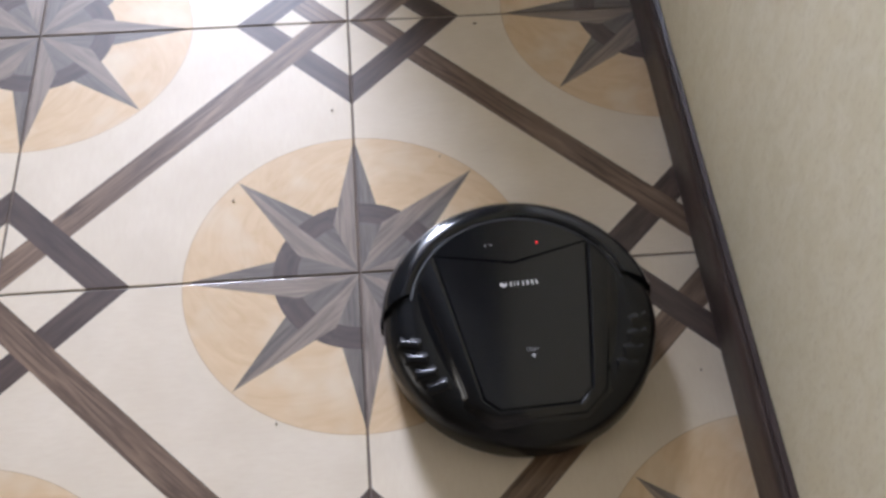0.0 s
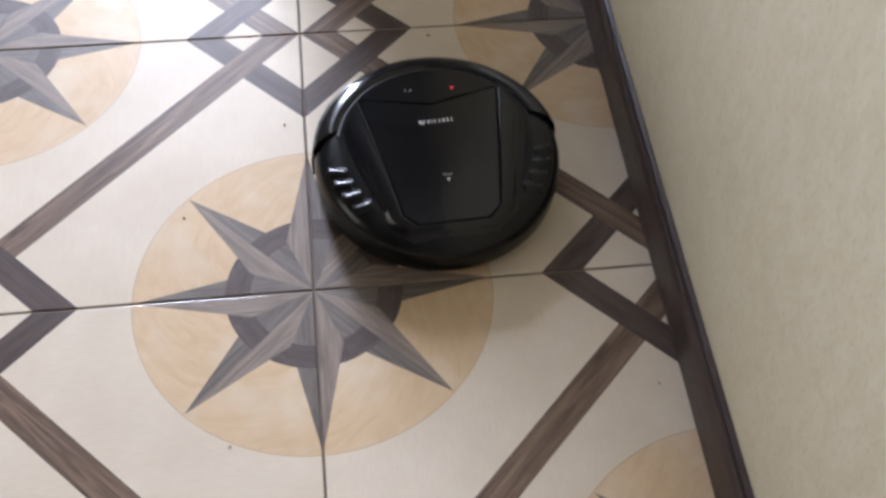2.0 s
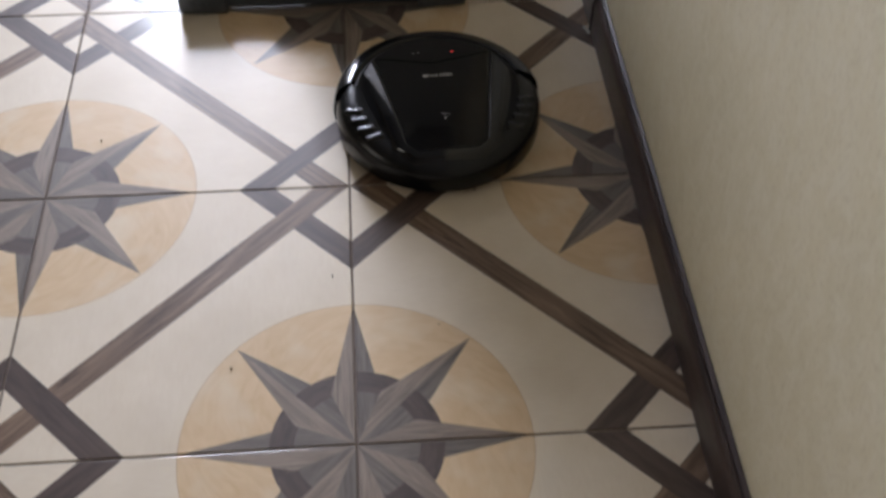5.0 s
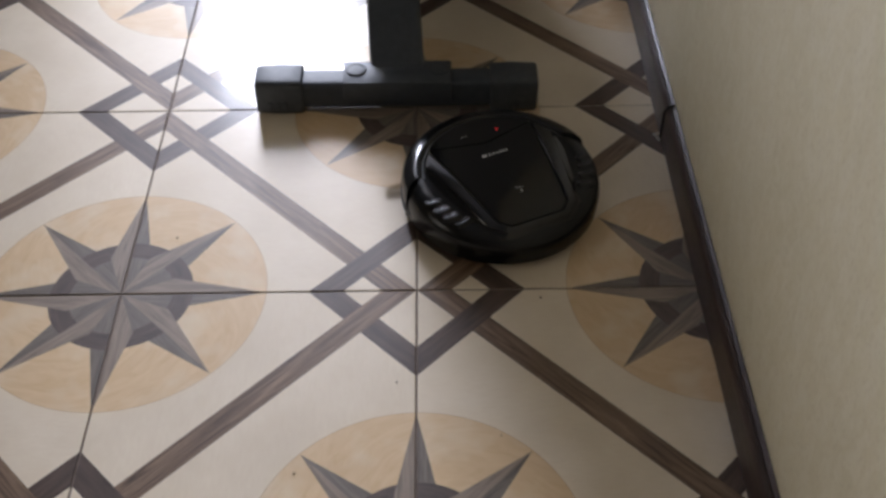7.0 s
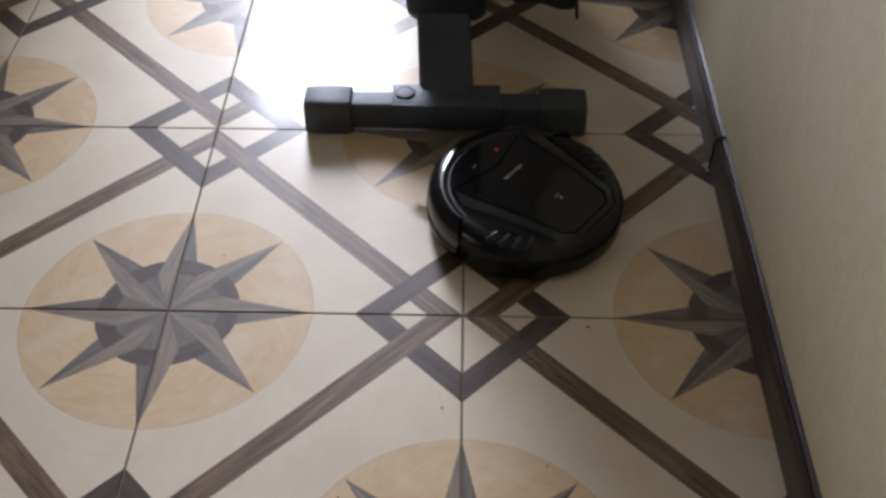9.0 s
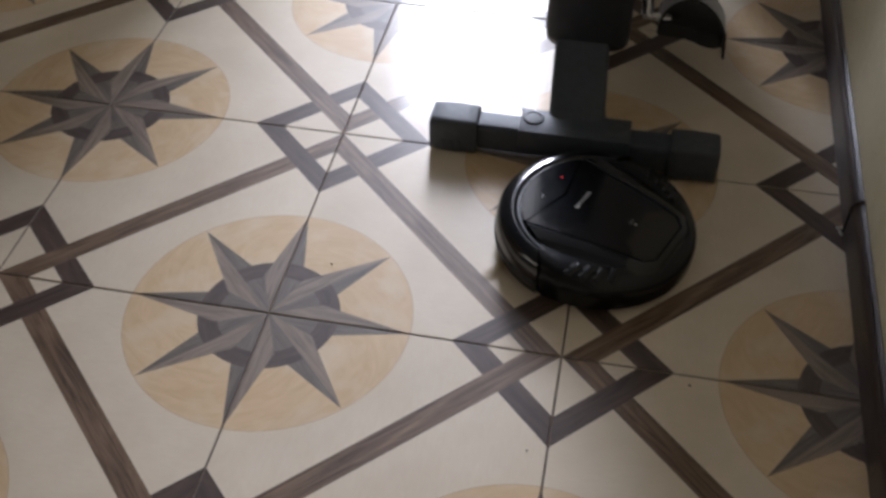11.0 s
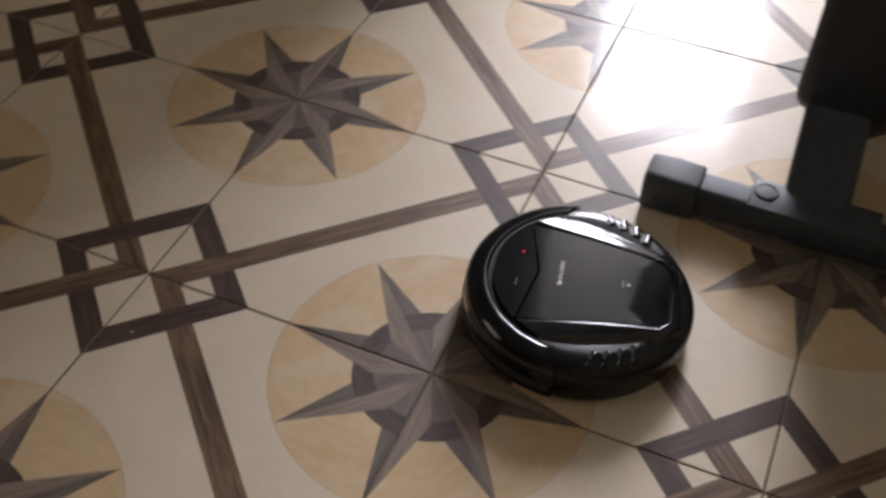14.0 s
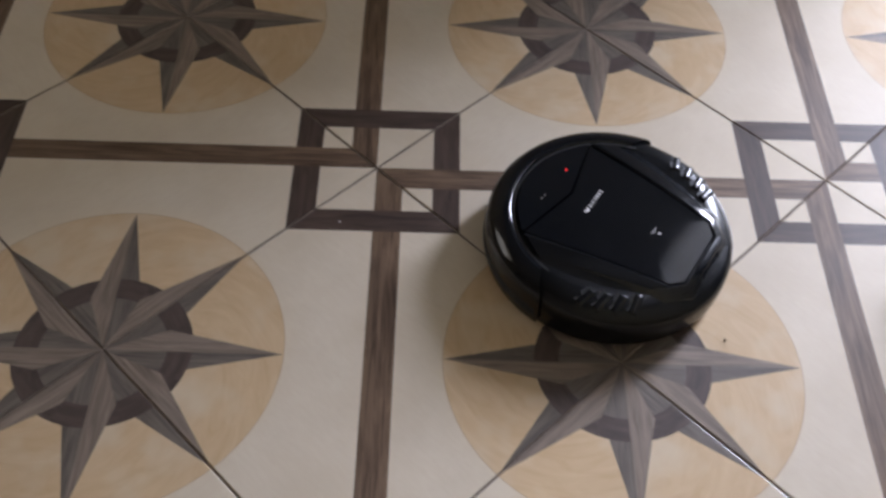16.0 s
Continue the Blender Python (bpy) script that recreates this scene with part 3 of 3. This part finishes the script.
# ---------------------------------------------------------------- the exercise bike
def build_bike():
    bike = tagged(new("exercise_bike"), "black steel exercise bike standing on the tiles by the wall", "exercise bike")
    yc, zc = 0.914, 0.0355

    def section(x, w, h, p=4.0):
        return [(x, yc + u, zc + v) for u, v in superloop(w, h, p)]
    bm = bmesh.new()
    loft(bm, [section(-0.215, 0.050, 0.054, 6), section(0.145, 0.050, 0.054, 6)])
    part("stabilizer", bm, M_STEEL, bike, smooth=30)
    for s in (-1, 1):
        a, b = (-0.288, -0.203) if s < 0 else (0.216, 0.131)
        d = (b - a)
        bm = bmesh.new()
        loft(bm, [section(a, 0.050, 0.055, 7), section(a + d * 0.02, 0.060, 0.066, 7), section(a + d * 0.07, 0.065, 0.0705, 5),
                  section(a + d * 0.5, 0.066, 0.071, 7), section(b - d * 0.05, 0.064, 0.069, 7), section(b - d * 0.02, 0.062, 0.067, 7), section(b, 0.056, 0.062, 7)])
        cap = part("end_cap", bm, M_CAP, bike, "grey-black plastic end cap", smooth=40)
        for k in range(3):
            bm = bmesh.new()
            x = a + d * (0.30 + 0.16 * k)
            box(bm, x - 0.004, x + 0.004, yc - 0.0345, yc - 0.030, 0.012, 0.030, 0.001)
            part("grip_rib", bm, M_CAP, cap)
    # saddle bracket with its bolt heads
    bm = bmesh.new()
    box(bm, -0.130, 0.062, yc - 0.029, yc + 0.033, 0.0625, 0.071, 0.003)
    box(bm, -0.130, 0.062, yc - 0.033, yc - 0.026, 0.030, 0.0705, 0.003)
    br = part("bracket", bm, M_STEEL, bike, "black steel saddle bracket")
    for x in (-0.108, 0.040):
        bm = bmesh.new()
        lathe(bm, [(0.0, 0.0680), (0.0185, 0.0680), (0.0188, 0.0695), (0.0175, 0.0708), (0.0140, 0.0712), (0.0130, 0.0702), (0.0080, 0.0706), (0.0, 0.0708)], n=32)
        bmesh.ops.translate(bm, verts=bm.verts, vec=(x, yc + 0.006, 0.003))
        part("bolt_cap", bm, M_CAP, br, "round black bolt cover")
    # main tube, rising to the housing
    bm = bmesh.new()
    d = Vector((-0.010, 0.155, 0.095))
    o = Vector((-0.034, 0.925, 0.070))
    up = Vector((0, -0.52, 0.85))
    loops = []
    for t in (-0.12, 0.0, 0.5, 1.0, 2.2):
        w = 0.098
        loops.append([tuple(o + d * t + Vector((u, 0, 0)) + up * (v - 0.03)) for u, v in superloop(w, 0.060, 7)])
    loft(bm, loops)
    part("main_tube", bm, M_STEEL, bike, smooth=30)
    # drive housing: a broad shell with rounded edges
    bm = bmesh.new()
    # rear part is unseen: stretched back and down to the floor to cast shade
    side = [(1.055, 0.150), (1.066, 0.128), (1.095, 0.115), (1.42, 0.110), (1.52, 0.0), (1.86, 0.0), (1.91, 0.04), (1.92, 0.22), (1.90, 0.62), (1.83, 0.72), (1.70, 0.76),
            (1.36, 0.76), (1.29, 0.72), (1.25, 0.66)]
    cy, cz = 1.48, 0.42
    loops = []
    for x, k in ((-0.112, 0.945), (-0.109, 0.972), (-0.102, 0.988), (-0.090, 1.0), (0.016, 1.0), (0.028, 0.988), (0.035, 0.972), (0.038, 0.945)):
        loops.append([(x, cy + (u - cy) * k, cz + (v - cz) * k) for u, v in side])
    loft(bm, loops)
    part("drive_housing", bm, M_HOUSING, bike, "black plastic drive housing, its unseen rear extended to block window light", smooth=50)
    # crank and pedal
    bm = bmesh.new()
    lathe(bm, [(0.0, 0.0), (0.030, 0.0), (0.032, 0.006), (0.022, 0.012), (0.0, 0.014)], n=36)
    bmesh.ops.transform(bm, verts=bm.verts, matrix=pose(0.037, 1.30, 0.30, 0, 90, 0))
    crank = part("crank_hub", bm, M_CHROME, bike, "worn chrome crank hub")
    bm = bmesh.new()
    tube(bm, [(0.052, 1.30, 0.30), (0.060, 1.25, 0.21), (0.066, 1.205, 0.125)], 0.011, 12)
    part("crank_arm", bm, M_CHROME, crank, "worn chrome crank arm")
    bm = bmesh.new()
    tube(bm, [(0.060, 1.205, 0.125), (0.110, 1.205, 0.120)], 0.008, 12)
    part("spindle", bm, M_CHROME, crank)
    bm = bmesh.new()
    sole = [(0.088, 1.196), (0.094, 1.190), (0.140, 1.187), (0.158, 1.180), (0.170, 1.170), (0.184, 1.165), (0.198, 1.166), (0.207, 1.172),
            (0.210, 1.180), (0.208, 1.230), (0.200, 1.262), (0.184, 1.276), (0.120, 1.280), (0.096, 1.274), (0.088, 1.262)]
    prism(bm, sole, 0.092, 0.120, 0.005)
    pedal = part("pedal", bm, M_MATTE, bike, "black plastic pedal with a foot strap", smooth=40)
    bm = bmesh.new()
    lathe(bm, [(0.0, 0.0), (0.0150, 0.0), (0.0150, 0.003), (0.0120, 0.005), (0.0, 0.006)], n=24)
    bmesh.ops.translate(bm, verts=bm.verts, vec=(0.118, 1.220, 0.1195))
    part("tread_stud", bm, M_RUBBER, pedal)

    def arch(bm, r_out, r_in, y0, y1, skew):
        rings = []
        for k in range(29):
            a = radians(-12 + 204 * k / 28)
            c, s_ = math.cos(a), math.sin(a)
            sh = skew * max(0.0, c)
            rings.append([(0.150 + 0.062 * c * r / r_out, y + sh, 0.112 + r * s_) for r, y in ((r_out, y0), (r_out, y1), (r_in, y1), (r_in, y0))])
        return loft(bm, rings)
    part("strap", arch(bmesh.new(), 0.066, 0.062, 1.185, 1.240, -0.035), M_MATTE, pedal, "black foot strap arched over the pedal", smooth=40)
    # thin grey arch over the strap: its sheen, put in as colour
    part("strap_sheen", arch(bmesh.new(), 0.0675, 0.0655, 1.189, 1.234, -0.035), M_GREY, pedal, "grey band painted for the sheen on top of the foot strap", smooth=40)
    bm = bmesh.new()
    box(bm, -0.0028, 0.0028, -0.010, 0.010, -0.060, 0.0, 0.0012, 1, pose(0.211, 1.178, 0.116, 18, -6, 0))
    part("strap_end", bm, M_MATTE, pedal)
    return bike


def build_crumbs():
    """Specks of dirt lying on the tiles."""
    rng = random.Random(12)
    spots = [(0.115, 0.180), (-0.104, -0.200), (-0.028, 0.274), (-0.161, 0.125), (0.398, -0.169), (-0.023, 0.443),
             (0.129, 0.451), (0.188, 0.431), (-0.384, 0.571)]
    for x, y in spots:
        bm = bmesh.new()
        bmesh.ops.create_icosphere(bm, subdivisions=1, radius=rng.uniform(0.0009, 0.0015))
        for v in bm.verts:
            v.co = v.co * rng.uniform(0.6, 1.3)
            v.co.x *= 1.8
            v.co.z = max(v.co.z, -0.0008)
        c = part("crumb", bm, M_CRUMB, smooth=0)
        c.matrix_basis = pose(x, y, 0.0008, 0, 0, rng.uniform(0, 180))
        tagged(c, "tiny brown crumb lying on the tiles", "crumb", "crumbs on the floor")
    for x, y in ((-1.188, 0.157), (-0.859, 0.346), (0.4215, 0.806), (0.4190, 0.813), (0.4235, 0.800)):
        bm = bmesh.new()
        bmesh.ops.create_icosphere(bm, subdivisions=1, radius=0.0016 if x < 0 else 0.0040)
        for v in bm.verts:
            v.co = v.co * rng.uniform(0.6, 1.2)
            v.co.z = max(v.co.z * 0.7, -0.0009)
        c = part("plaster_crumb", bm, M_PLASTER, smooth=0)
        c.matrix_basis = pose(x, y, 0.0009, 0, 0, rng.uniform(0, 180))
        tagged(c, "small white crumb of plaster on the tiles", "crumb", "crumbs on the floor")


def build_connector():
    """The dark joining piece where two skirting lengths meet, bent loose from the face."""
    xf = 0.4275
    bm = bmesh.new()
    pts = [(xf + 0.016, 0.8078, 0.0700), (xf + 0.006, 0.8076, 0.0675), (xf - 0.0005, 0.8068, 0.0560), (xf - 0.0010, 0.8045, 0.0400), (xf - 0.0014, 0.8030, 0.0220),
           (xf - 0.0022, 0.8035, 0.0040)]
    tube(bm, pts, 0.0021, 8)
    c = part("skirting_connector", bm, M_MATTE)
    tagged(c, "thin black connector strip between two skirting lengths", "skirting", kind="structure")


floor = build_room()
skirting("baseboard_1", Y_SOUTH, 0.8065)
skirting("baseboard_2", 0.8090, DOOR_Y)
robot, side_brush = build_robot()
build_bike()
build_crumbs()
build_connector()
lay_tiles(floor)


def motions():
    walk(robot, [
        (0.00, pose(0.185, -0.111, 0, 0, 0, 3.0)),
        (0.50, pose(0.180, -0.039, 0, 0, 0, 3.1)),
        (1.00, pose(0.177, 0.030, 0, 0, 0, 3.1)),
        (1.50, pose(0.174, 0.094, 0, 0, 0, 3.1)),
        (2.00, pose(0.170, 0.164, 0, 0, 0, 3.3)),
        (2.50, pose(0.166, 0.233, 0, 0, 0, 3.3)),
        (3.00, pose(0.162, 0.302, 0, 0, 0, 3.4)),
        (3.50, pose(0.157, 0.371, 0, 0, 0, 3.5)),
        (4.00, pose(0.152, 0.437, 0, 0, 0, 3.4)),
        (4.50, pose(0.148, 0.508, 0, 0, 0, 3.3)),
        (5.00, pose(0.143, 0.576, 0, 0, 0, 3.2)),
        (5.20, pose(0.142, 0.602, 0, 0, 0, 3.2)),
        (6.10, pose(0.136, 0.727, 0, 0, 0, 3.2)),
        (6.25, pose(0.136, 0.724, 0, 0, 0, 3.4)),
        (6.70, pose(0.139, 0.660, 0, 0, 0, 6.0)),
        (7.20, pose(0.134, 0.648, 0, 0, 0, 34.0)),
        (7.50, pose(0.114, 0.675, 0, 0, 0, 36.0)),
        (8.00, pose(0.076, 0.728, 0, 0, 0, 35.5)),
        (8.15, pose(0.072, 0.733, 0, 0, 0, 36.0)),
        (8.60, pose(0.105, 0.690, 0, 0, 0, 37.0)),
        (9.20, pose(0.094, 0.676, 0, 0, 0, 62.0)),
        (9.40, pose(0.080, 0.682, 0, 0, 0, 65.0)),
        (10.30, pose(-0.029, 0.729, 0, 0, 0, 65.5)),
        (10.50, pose(-0.034, 0.731, 0, 0, 0, 66.4)),
        (11.00, pose(0.025, 0.700, 0, 0, 0, 67.0)),
        (11.50, pose(0.030, 0.693, 0, 0, 0, 96.5)),
        (12.00, pose(-0.036, 0.684, 0, 0, 0, 100.6)),
        (12.50, pose(-0.101, 0.671, 0, 0, 0, 101.0)),
        (13.00, pose(-0.168, 0.658, 0, 0, 0, 101.3)),
        (13.50, pose(-0.235, 0.644, 0, 0, 0, 101.6)),
        (14.00, pose(-0.305, 0.631, 0, 0, 0, 102.0)),
        (14.50, pose(-0.376, 0.618, 0, 0, 0, 102.4)),
        (15.00, pose(-0.447, 0.605, 0, 0, 0, 102.8)),
        (15.50, pose(-0.514, 0.586, 0, 0, 0, 103.3)),
        (16.00, pose(-0.581, 0.571, 0, 0, 0, 103.8)),
    ])

    turns = [(0.0, 47), (5.0, 1847), (7.5, 2683), (8.0, 2850), (10.5, 3595), (11.0, 3770), (11.5, 4007), (16.0, 5627)]

    def spin(t):
        for (t0, a0), (t1, a1) in zip(turns, turns[1:]):
            if t <= t1:
                return a0 + (a1 - a0) * (t - t0) / (t1 - t0)
    walk(side_brush, [(0.125 * k, pose(-0.098, 0.092, 0, 0, 0, spin(0.125 * k))) for k in range(129)])


motions()
